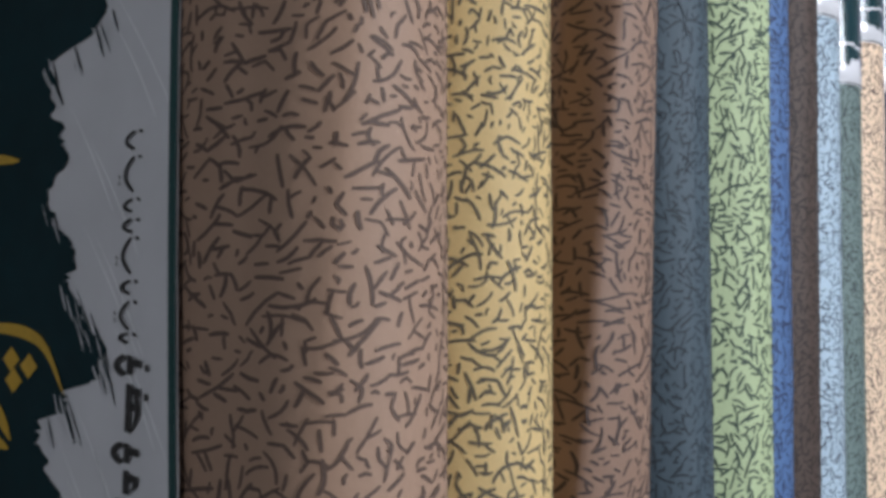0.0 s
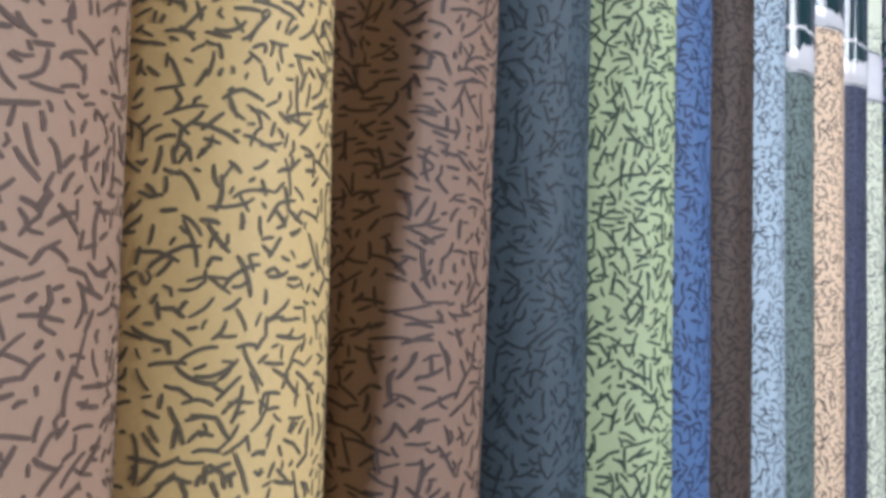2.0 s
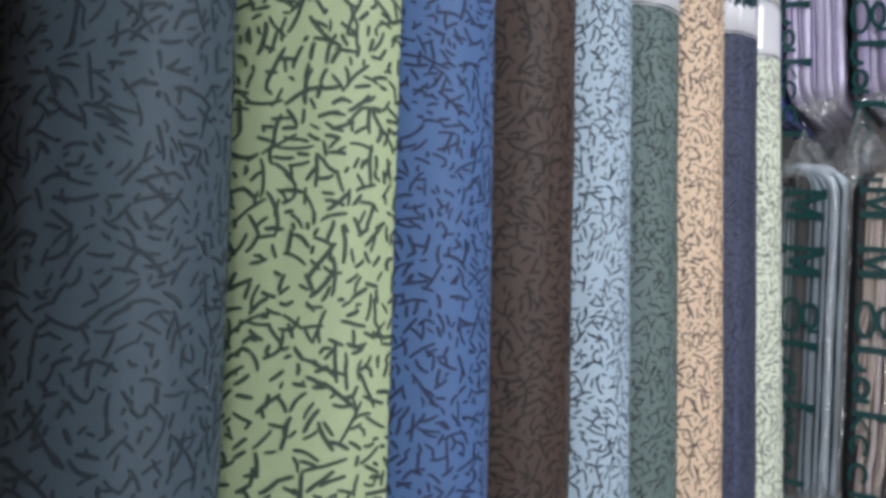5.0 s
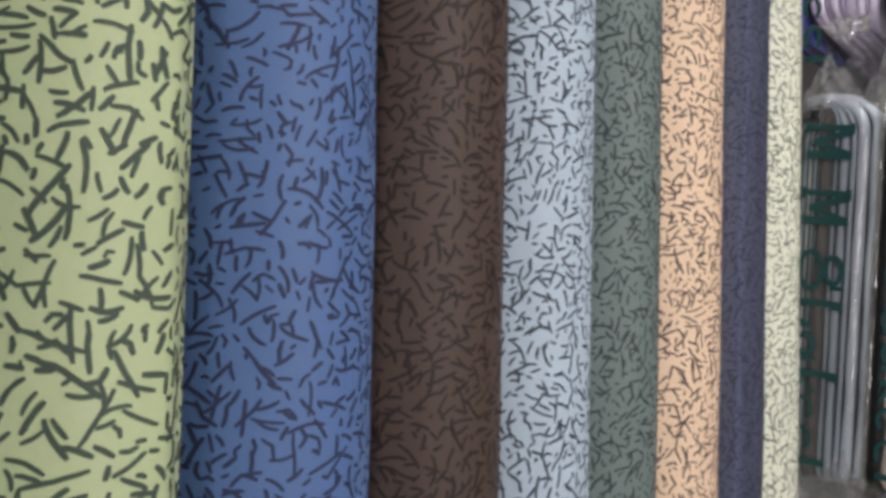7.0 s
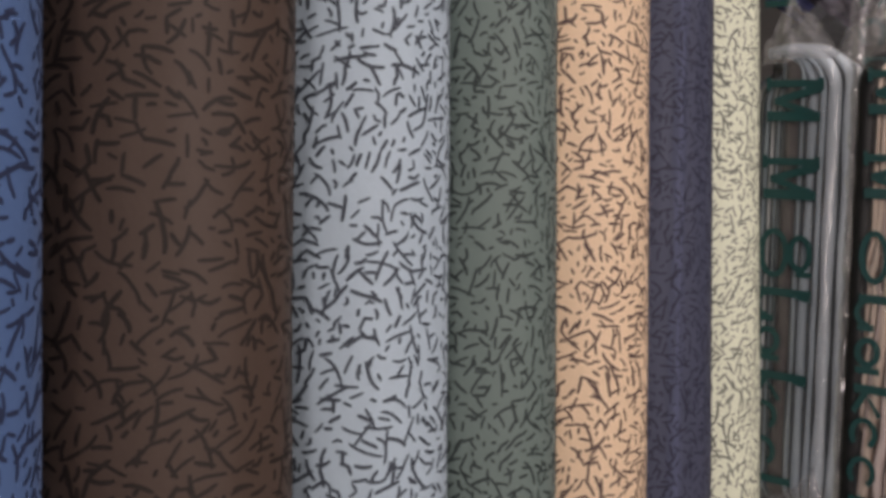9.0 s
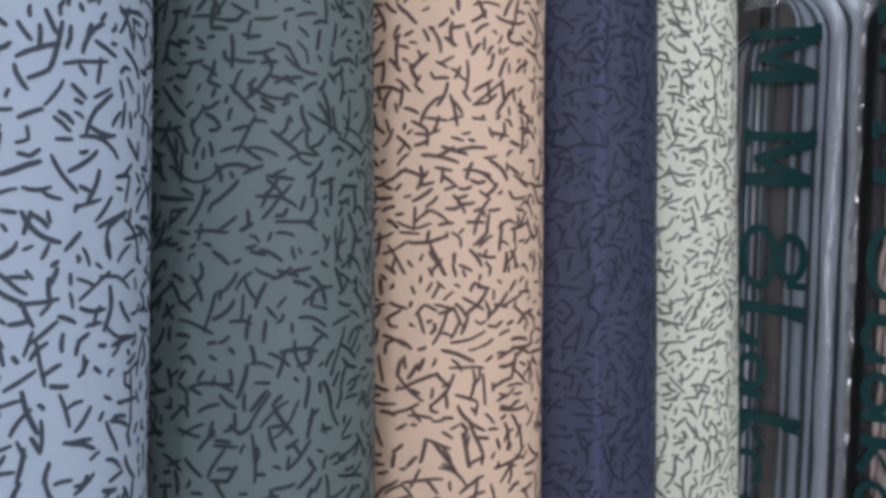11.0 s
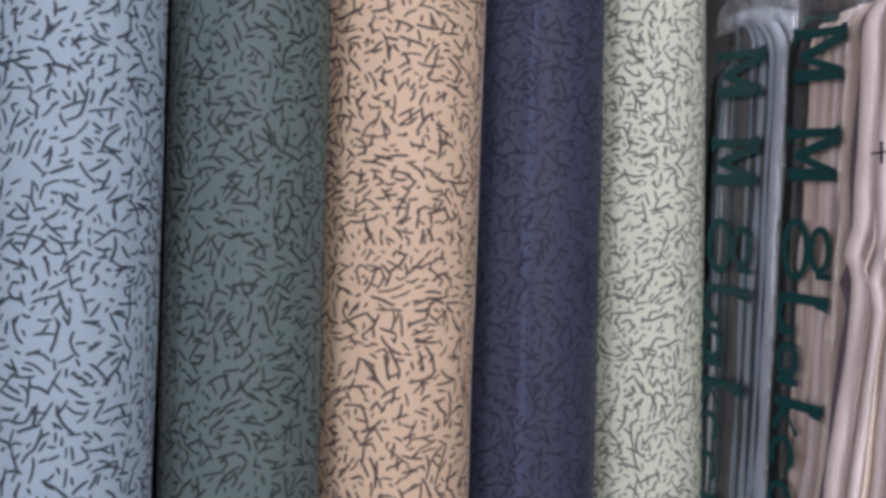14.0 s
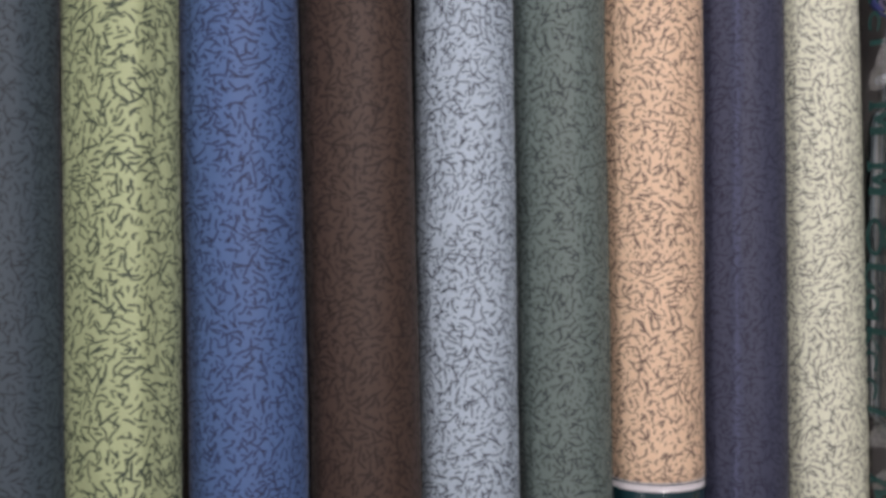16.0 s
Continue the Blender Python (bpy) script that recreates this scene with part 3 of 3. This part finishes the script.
# ---- cloth bundles in clear plastic bags ----
def cloth_layer(bm, y, thick, z0, z1, x0, deep, bend, wave, seed, arch, sway, yc):
    """One folded layer standing on edge: a rounded front edge, wavering up its height; arch bends its head over to +y."""
    prof = [(deep, -0.5), (0.006, -0.5), (0.002, -0.42), (0.0, -0.2), (0.0, 0.2), (0.002, 0.42), (0.006, 0.5), (deep, 0.5)]
    path = []
    n = 46
    R = min(arch, 0.05)
    for k in range(n + 1):
        z = z0 + (z1 - R - z0) * k / n
        path.append((y, z, 0.0))
    if arch:
        for k in range(1, 9):
            a = math.pi / 2 * k / 8
            path.append((y + R * (1 - math.cos(a)), z1 - R + R * math.sin(a), a))
        path.append((y + R + max(0.004, arch - R), z1, math.pi / 2))
    rows = []
    for k, (yy, z, a) in enumerate(path):
        w = wave * (noise.noise((z * 9, seed, 0.3)) + 0.5 * noise.noise((z * 23, seed, 6.1))) if not a else 0.0
        fx = 0.004 * noise.noise((z * 12, seed, 2.2))
        th = thick * (1 + 0.25 * noise.noise((z * 15, seed, 9.4)))
        w += sway(z) if not a else 0.0
        end = max(0.0, z0 + 0.03 - z) / 0.03
        if not arch:
            end = max(end, (z - z1 + 0.05) / 0.05)
        fx += 0.05 * end ** 2.5
        w += (yc - yy) * 0.25 * end ** 2
        rows.append([(x0 + fx + dx, yy + w + bend(z) + math.cos(a) * s * th, z + math.sin(a) * s * th * -1) for dx, s in prof])
    vs = grid_faces(bm, rows, closed=True)
    bm.faces.new(vs[0][::-1])
    bm.faces.new(vs[-1])


def bag_film(bm, y0, y1, z0, z1, x0, x1, bend, seed, pinch_top, pinch_bottom):
    """The bag: a slack rounded sleeve drawn together over the cloth's ends."""
    n, m = 40, 44
    cy, cx = (y0 + y1) / 2, (x0 + x1) / 2
    rows = []
    for j in range(m + 1):
        f = j / m
        z = z0 + (z1 - z0) * f
        up, down = max(0.0, (f - 0.90) / 0.10), max(0.0, (0.10 - f) / 0.10)
        squeeze = 1 - 0.82 * (up ** 1.5 if pinch_top else 0) - 0.82 * (down ** 1.5 if pinch_bottom else 0)
        row = []
        for i in range(n):
            a = math.tau * i / n
            c, s = math.cos(a), math.sin(a)
            k = (abs(c) ** 5 + abs(s) ** 5) ** -0.2
            cr = 0.0022 * noise.noise((c * 3, s * 3 + seed, z * 22)) + 0.0012 * noise.noise((c * 9, s * 9 + seed, z * 60))
            row.append((cx + (c * k * (x1 - x0) / 2) * (1 if not (up or down) else 0.5 + 0.5 * squeeze) + cr, cy + (s * k * (y1 - y0) / 2) * squeeze + cr + bend(z), z))
        rows.append(row)
    grid_faces(bm, rows, closed=True)


def gathered_flap(bm, x, foot, head, tip, seed):
    """The drawn-up end of a bag: a crumpled three-cornered flap between foot, head and tip, each (y, z), with sharp creases that run to the tip."""
    n = 18
    rows = []
    for j in range(n + 1):
        f = j / n
        row = []
        for i in range(n + 1):
            s = i / n
            fold = abs((s * 2.4 + 0.9 * noise.noise((s * 3, f * 2.5, seed)) + seed * 0.37) % 1.0 - 0.5) * 2
            narrow = f * (0.55 + 0.25 * math.sin(math.pi * s))
            y = (foot[0] + (head[0] - foot[0]) * s) * (1 - narrow) + tip[0] * narrow
            rise = f * (0.55 + 0.45 * math.exp(-((s - 0.45) / 0.28) ** 2))
            z = (foot[1] + (head[1] - foot[1]) * s) * (1 - rise) + tip[1] * rise
            sag = 0.010 * noise.noise((s * 4, f * 3, seed + 4.4))
            row.append((x - 0.010 * fold * (0.35 + 0.65 * (1 - f)) + 0.004 * noise.noise((s * 9, f * 9, seed + 1.7)), y + sag * 0.5, z + sag * (1 - 0.5 * f)))
        rows.append(row)
    grid_faces(bm, rows)


def flat_shape(bm, x, pts):
    bm.faces.new([bm.verts.new((x, y, z)) for y, z in pts])


def ring_shape(bm, x, y, z, ry, rz, wide, a0=0, a1=360):
    n = 20
    rows = []
    for k in range(n + 1):
        a = radians(a0 + (a1 - a0) * k / n)
        rows.append([(x, y + (ry - d) * math.cos(a), z + (rz - d) * math.sin(a)) for d in (0, wide)])
    grid_faces(bm, rows)


def bag_marks(bundle, x, bend, y_foot, y_head, z, step):
    """The dark green mark along the bag, as plain bars, wedges and rings: foot at y_foot, head at y_head."""
    d = y_head - y_foot
    depth = [x]

    def layer():
        depth[0] -= 0.00015
        return depth[0]

    def at(y):
        return y_foot + d * y

    def down(y, z):
        return z - 0.11 * abs(d) * y

    def bar(y0, y1, za, zb):
        bm = bmesh.new()
        q = bend((za + zb) / 2)
        flat_shape(bm, layer(), [(at(y0) + q, down(y0, za)), (at(y1) + q, down(y1, za)), (at(y1) + q, down(y1, zb)), (at(y0) + q, down(y0, zb))])
        part("printed_bar", bm, BAG_INK, bundle)

    def wedge(pts):
        bm = bmesh.new()
        q = bend(pts[0][1])
        flat_shape(bm, layer(), [(at(a) + q, down(a, b)) for a, b in pts])
        part("printed_wedge", bm, BAG_INK, bundle)

    def ring(y, za, ry, rz, wide, a0=0, a1=360):
        bm = bmesh.new()
        ring_shape(bm, layer(), at(y) + bend(za), za, abs(d) * ry, rz, wide, a0, a1)
        part("printed_ring", bm, BAG_INK, bundle)

    for k in range(2):
        top = z - k * step
        bar(0, 1.0, top - 0.008, top)
        bar(0, 1.0, top - 0.046, top - 0.035)
        wedge([(1.0, top - 0.004), (1.0, top - 0.014), (0.12, top - 0.028), (0.12, top - 0.020)])
        wedge([(0.12, top - 0.020), (0.12, top - 0.027), (0.90, top - 0.042), (0.90, top - 0.034)])
        bar(0.94, 1.05, top - 0.012, top + 0.002)
        bar(-0.04, 0.05, top - 0.012, top + 0.003)
    s = z - step - 0.078
    ring(0.26, s - 0.030, 0.30, 0.028, 0.0065)
    ring(0.76, s - 0.032, 0.24, 0.021, 0.0065)
    bar(0.70, 1.0, s - 0.053, s - 0.047)
    h = z - step - 0.145
    bar(0, 1.0, h - 0.009, h)
    wedge([(0.72, h), (1.04, h - 0.014), (0.72, h - 0.011)])
    ring(0.2, h - 0.020, 0.27, 0.015, 0.0055, -90, 90)
    bar(0, 0.32, h - 0.038, h - 0.031)
    ring(0.22, h - 0.061, 0.25, 0.016, 0.0065)
    bar(0, 0.46, h - 0.082, h - 0.075)
    k = z - step - 0.238
    bar(0, 1.0, k - 0.009, k)
    wedge([(0.72, k), (1.04, k - 0.014), (0.72, k - 0.011)])
    wedge([(0.15, k - 0.008), (0.3, k - 0.008), (0.02, k - 0.032), (-0.06, k - 0.027)])
    wedge([(0.22, k - 0.010), (0.32, k - 0.014), (0.52, k - 0.030), (0.44, k - 0.033)])
    ring(0.22, k - 0.052, 0.27, 0.017, 0.0055, -40, 240)
    ring(0.22, k - 0.092, 0.27, 0.017, 0.0055, -40, 240)
    bar(0, 0.8, k - 0.124, k - 0.116)


def loose(z):
    """How far slack folds stray: a kink a little under the middle, and a slant below it."""
    return 0.011 * math.exp(-((z - 0.44) / 0.013) ** 2) + 0.13 * max(0.0, 0.43 - z)


def cloth_bundle(y_near, y_far, z0, z1, x0, layers, label, seed, tilt, marks, flaps, film=True, slack=0.0, edge=False):
    """layers: (share of the thickness, colour name, waviness, arch, inset) from the rack side outward."""
    mid = (z0 + z1) / 2
    bend = lambda z: -tilt * (z - mid) / (z1 - z0)
    bundle = thing("cloth_bundle", pose(0, 0, 0), label, "cloth bundle", "bagged cloth bundles in stacks")
    total = sum(l[0] for l in layers)
    y = y_near - 0.004
    span = (y_near - y_far - 0.008) / total
    for k, (share, mat, wave, arch, *sunk) in enumerate(layers):
        t = share * span
        bm = bmesh.new()
        inset = 0.012 + 0.003 * ((k * 7) % 3) + (sunk[0] if sunk else 0.0)
        own = 0.0 if mat == "black" else slack * (1 - 0.55 * k / len(layers))
        cloth_layer(bm, y - t / 2, t * 0.94, z0 + 0.042, z1 - 0.060 - (0 if arch else 0.012), x0 + inset * 0.5, 0.20, bend, wave, seed + k * 1.7, arch, lambda z: own * loose(z - 0.012 * ((k * 5) % 3)), (y_near + y_far) / 2)
        # a fold of cloth, or a dark layer painted for a shaded gap
        part("fold_or_gap", bm, CLOTHS[mat], bundle)
        y -= t
    if film:
        bm = bmesh.new()
        bag_film(bm, y_far, min(y_near, -0.048), z0, z1, x0, x0 + 0.23, bend, seed, True, True)
        part("plastic_bag", bm, FILM, bundle, "clear crinkled plastic bag").visible_shadow = False
        bm = bmesh.new()
        rows = []
        for j in range(181 if edge else 0):
            z = z0 + 0.05 + (z1 - z0 - 0.10) * j / 180
            q = 0.0055 * (1 + 0.9 * noise.noise((z * 40, seed, 3.7)))
            rows.append([(x0 - 0.008 - q * math.cos(radians(b)) + 0.002 * noise.noise((z * 70, i * 0.9, seed)), y_far - 0.002 - q * math.sin(radians(b)) + 0.0016 * noise.noise((z * 55, i * 0.9, seed + 5.5)) + bend(z), z) for i, b in enumerate(range(-60, 121, 20))])
        grid_faces(bm, rows)
        if edge:
            part("bag_edge", bm, EDGE_FILM, bundle, "crumpled glossy edge of the plastic bag").visible_shadow = False
        for k, corners in enumerate(flaps):
            bm = bmesh.new()
            gathered_flap(bm, x0 + 0.003, *corners, seed + 3.1 * k)
            part("gathered_end", bm, KNOT_FILM, bundle, "gathered greyish end of the plastic bag").visible_shadow = False
    if marks:
        bag_marks(bundle, x0 - 0.0035, bend, *marks)
    return bundle


def cloth(name, rgb):
    return material(name, lin(*rgb), 0.75, 0.12, 14, 0.25, 260, (1, 1, 0.25), sheen=0.1, spec=0.3)


CLOTHS = {
    # slate is the shade between the grey folds, given as a colour
    "steel": cloth("steel_blue_cloth", (194, 204, 212)), "slate": cloth("slate_fold_shade", (70, 80, 86)), "umber": cloth("brown_cloth", (88, 80, 80)),
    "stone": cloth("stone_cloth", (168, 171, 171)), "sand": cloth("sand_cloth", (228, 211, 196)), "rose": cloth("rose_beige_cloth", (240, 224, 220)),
    # shade is a greyer rose that paints the folds' shaded lines
    "shade": cloth("rose_fold_shade", (204, 187, 181)), "lilac": cloth("lilac_cloth", (237, 227, 250)), "plum": cloth("plum_cloth", (170, 158, 188)),
    # mauve and black here colour the shaded gaps between bundles
    "periwinkle": cloth("periwinkle_cloth", (104, 116, 196)), "pewter": cloth("pewter_cloth", (150, 163, 170)), "ash": cloth("ash_blue_cloth", (168, 181, 191)), "teal": cloth("dark_teal_cloth", (84, 98, 104)), "mauve": cloth("mauve_gap_shade", (106, 94, 106)),
    "cream": cloth("cream_cloth", (228, 216, 188)), "black": material("black_gap_shade", (0.008, 0.009, 0.010), 0.45, 0.1, 20, 0.3, 90, spec=0.25),
}
LOW, MID, TOP = (Z0, 0.145), (0.1455, 0.765), (0.7655, 1.33)
# thin slate layers draw the dark lines between the paler folds
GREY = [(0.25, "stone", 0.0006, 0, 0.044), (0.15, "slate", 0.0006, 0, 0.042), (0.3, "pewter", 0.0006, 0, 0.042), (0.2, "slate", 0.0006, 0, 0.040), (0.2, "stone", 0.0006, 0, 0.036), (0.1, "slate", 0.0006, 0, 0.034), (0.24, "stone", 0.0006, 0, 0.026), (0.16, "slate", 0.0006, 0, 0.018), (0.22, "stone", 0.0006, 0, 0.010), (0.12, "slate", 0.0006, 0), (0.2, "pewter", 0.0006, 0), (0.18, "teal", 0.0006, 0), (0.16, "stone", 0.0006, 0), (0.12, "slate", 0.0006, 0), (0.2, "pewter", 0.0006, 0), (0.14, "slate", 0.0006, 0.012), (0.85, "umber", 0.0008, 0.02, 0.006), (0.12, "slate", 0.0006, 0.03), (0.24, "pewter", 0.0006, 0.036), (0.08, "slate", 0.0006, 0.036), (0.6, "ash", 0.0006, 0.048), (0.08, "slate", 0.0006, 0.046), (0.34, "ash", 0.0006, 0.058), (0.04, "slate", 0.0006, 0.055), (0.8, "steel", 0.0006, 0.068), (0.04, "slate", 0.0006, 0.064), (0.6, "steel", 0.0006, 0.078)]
# the black layer stands for the dark gap beside the bundle
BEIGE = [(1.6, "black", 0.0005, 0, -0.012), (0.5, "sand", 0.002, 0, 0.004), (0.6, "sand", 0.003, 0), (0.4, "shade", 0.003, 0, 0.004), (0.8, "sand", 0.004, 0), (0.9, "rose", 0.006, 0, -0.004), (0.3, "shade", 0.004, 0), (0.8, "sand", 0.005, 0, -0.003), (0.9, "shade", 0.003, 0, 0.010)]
# mauve at the sides paints the shade between neighbouring bundles
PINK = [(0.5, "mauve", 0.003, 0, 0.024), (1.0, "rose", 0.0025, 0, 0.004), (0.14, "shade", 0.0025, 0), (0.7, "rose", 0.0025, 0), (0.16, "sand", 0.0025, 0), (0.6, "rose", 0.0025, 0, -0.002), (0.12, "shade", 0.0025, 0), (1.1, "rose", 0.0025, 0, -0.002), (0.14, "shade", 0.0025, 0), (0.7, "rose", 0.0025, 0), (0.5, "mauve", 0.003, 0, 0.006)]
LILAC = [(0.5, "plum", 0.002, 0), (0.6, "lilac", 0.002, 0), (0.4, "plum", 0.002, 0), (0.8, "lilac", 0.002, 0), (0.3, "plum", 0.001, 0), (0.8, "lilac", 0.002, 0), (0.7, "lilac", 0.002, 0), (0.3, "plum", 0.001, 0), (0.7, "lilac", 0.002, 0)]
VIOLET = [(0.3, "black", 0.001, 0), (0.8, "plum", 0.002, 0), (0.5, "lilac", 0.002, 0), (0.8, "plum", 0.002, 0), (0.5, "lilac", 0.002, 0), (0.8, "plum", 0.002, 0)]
CREAM = [(0.6, "cream", 0.002, 0), (0.5, "stone", 0.002, 0), (0.7, "cream", 0.002, 0), (0.5, "sand", 0.002, 0), (0.7, "cream", 0.002, 0)]
XF = 1.585
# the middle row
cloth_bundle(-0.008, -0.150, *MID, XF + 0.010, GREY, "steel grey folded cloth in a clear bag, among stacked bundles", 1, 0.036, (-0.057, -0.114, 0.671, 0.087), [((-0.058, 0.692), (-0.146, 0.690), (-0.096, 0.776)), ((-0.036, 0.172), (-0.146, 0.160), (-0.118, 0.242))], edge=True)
cloth_bundle(-0.151, -0.232, *MID, XF - 0.01, BEIGE, "beige folded cloth in a clear bag, among stacked bundles", 2, 0.036, (-0.168, -0.219, 0.664, 0.087), [((-0.156, 0.694), (-0.232, 0.690), (-0.174, 0.784)), ((-0.146, 0.172), (-0.232, 0.164), (-0.196, 0.236))], slack=0.6)
third = cloth_bundle(-0.231, -0.350, *MID, XF - 0.035, PINK, "pale rose folded cloth with a small stitched cross", 3, 0.026, None, [], film=False, slack=0.9)
for s in ((0.0016, 0.017), (0.017, 0.0014)):
    part("stitched_cross", box(bmesh.new(), XF - 0.0365, -0.280 - s[0] / 2, 0.542 - s[1] / 2, XF - 0.0352, -0.280 + s[0] / 2, 0.542 + s[1] / 2), THREAD, third, "small dark stitched cross", False)
# the rows above and below
cloth_bundle(-0.062, -0.156, *TOP, XF + 0.02, LILAC, "lilac folded cloth in a clear bag on another bundle", 4, 0.0, (-0.064, -0.108, 1.20, 0.082), [((-0.074, 0.806), (-0.152, 0.806), (-0.120, 0.772))])
BLUE = [(0.5, "periwinkle", 0.001, 0), (0.2, "plum", 0.001, 0), (0.5, "periwinkle", 0.001, 0)]
cloth_bundle(-0.012, -0.058, *TOP, XF + 0.048, BLUE, "periwinkle blue folded cloth squeezed beside a lilac bundle", 10, 0.0, None, [], film=False)
cloth_bundle(-0.160, -0.250, *TOP, XF + 0.02, VIOLET, "dark violet folded cloth in a clear bag on another bundle", 5, 0.0, (-0.166, -0.216, 1.12, 0.082), [((-0.170, 0.806), (-0.246, 0.806), (-0.205, 0.772))])
cloth_bundle(-0.254, -0.350, *TOP, XF + 0.02, PINK, "pale rose folded cloth stacked on another bundle", 6, 0.0, None, [], film=False)
cloth_bundle(-0.060, -0.152, *LOW, XF, CREAM, "cream folded cloth in a clear bag under a grey one", 7, 0.0, (-0.064, -0.110, 0.13, 0.082), [((-0.058, 0.112), (-0.148, 0.112), (-0.108, 0.162))])
cloth_bundle(-0.158, -0.246, *LOW, XF, CREAM, "cream folded cloth in a clear bag under a beige one", 8, 0.0, (-0.164, -0.210, 0.13, 0.082), [])
cloth_bundle(-0.250, -0.350, *LOW, XF, BEIGE, "beige folded cloth under a pale rose bundle", 9, 0.0, None, [], film=False)
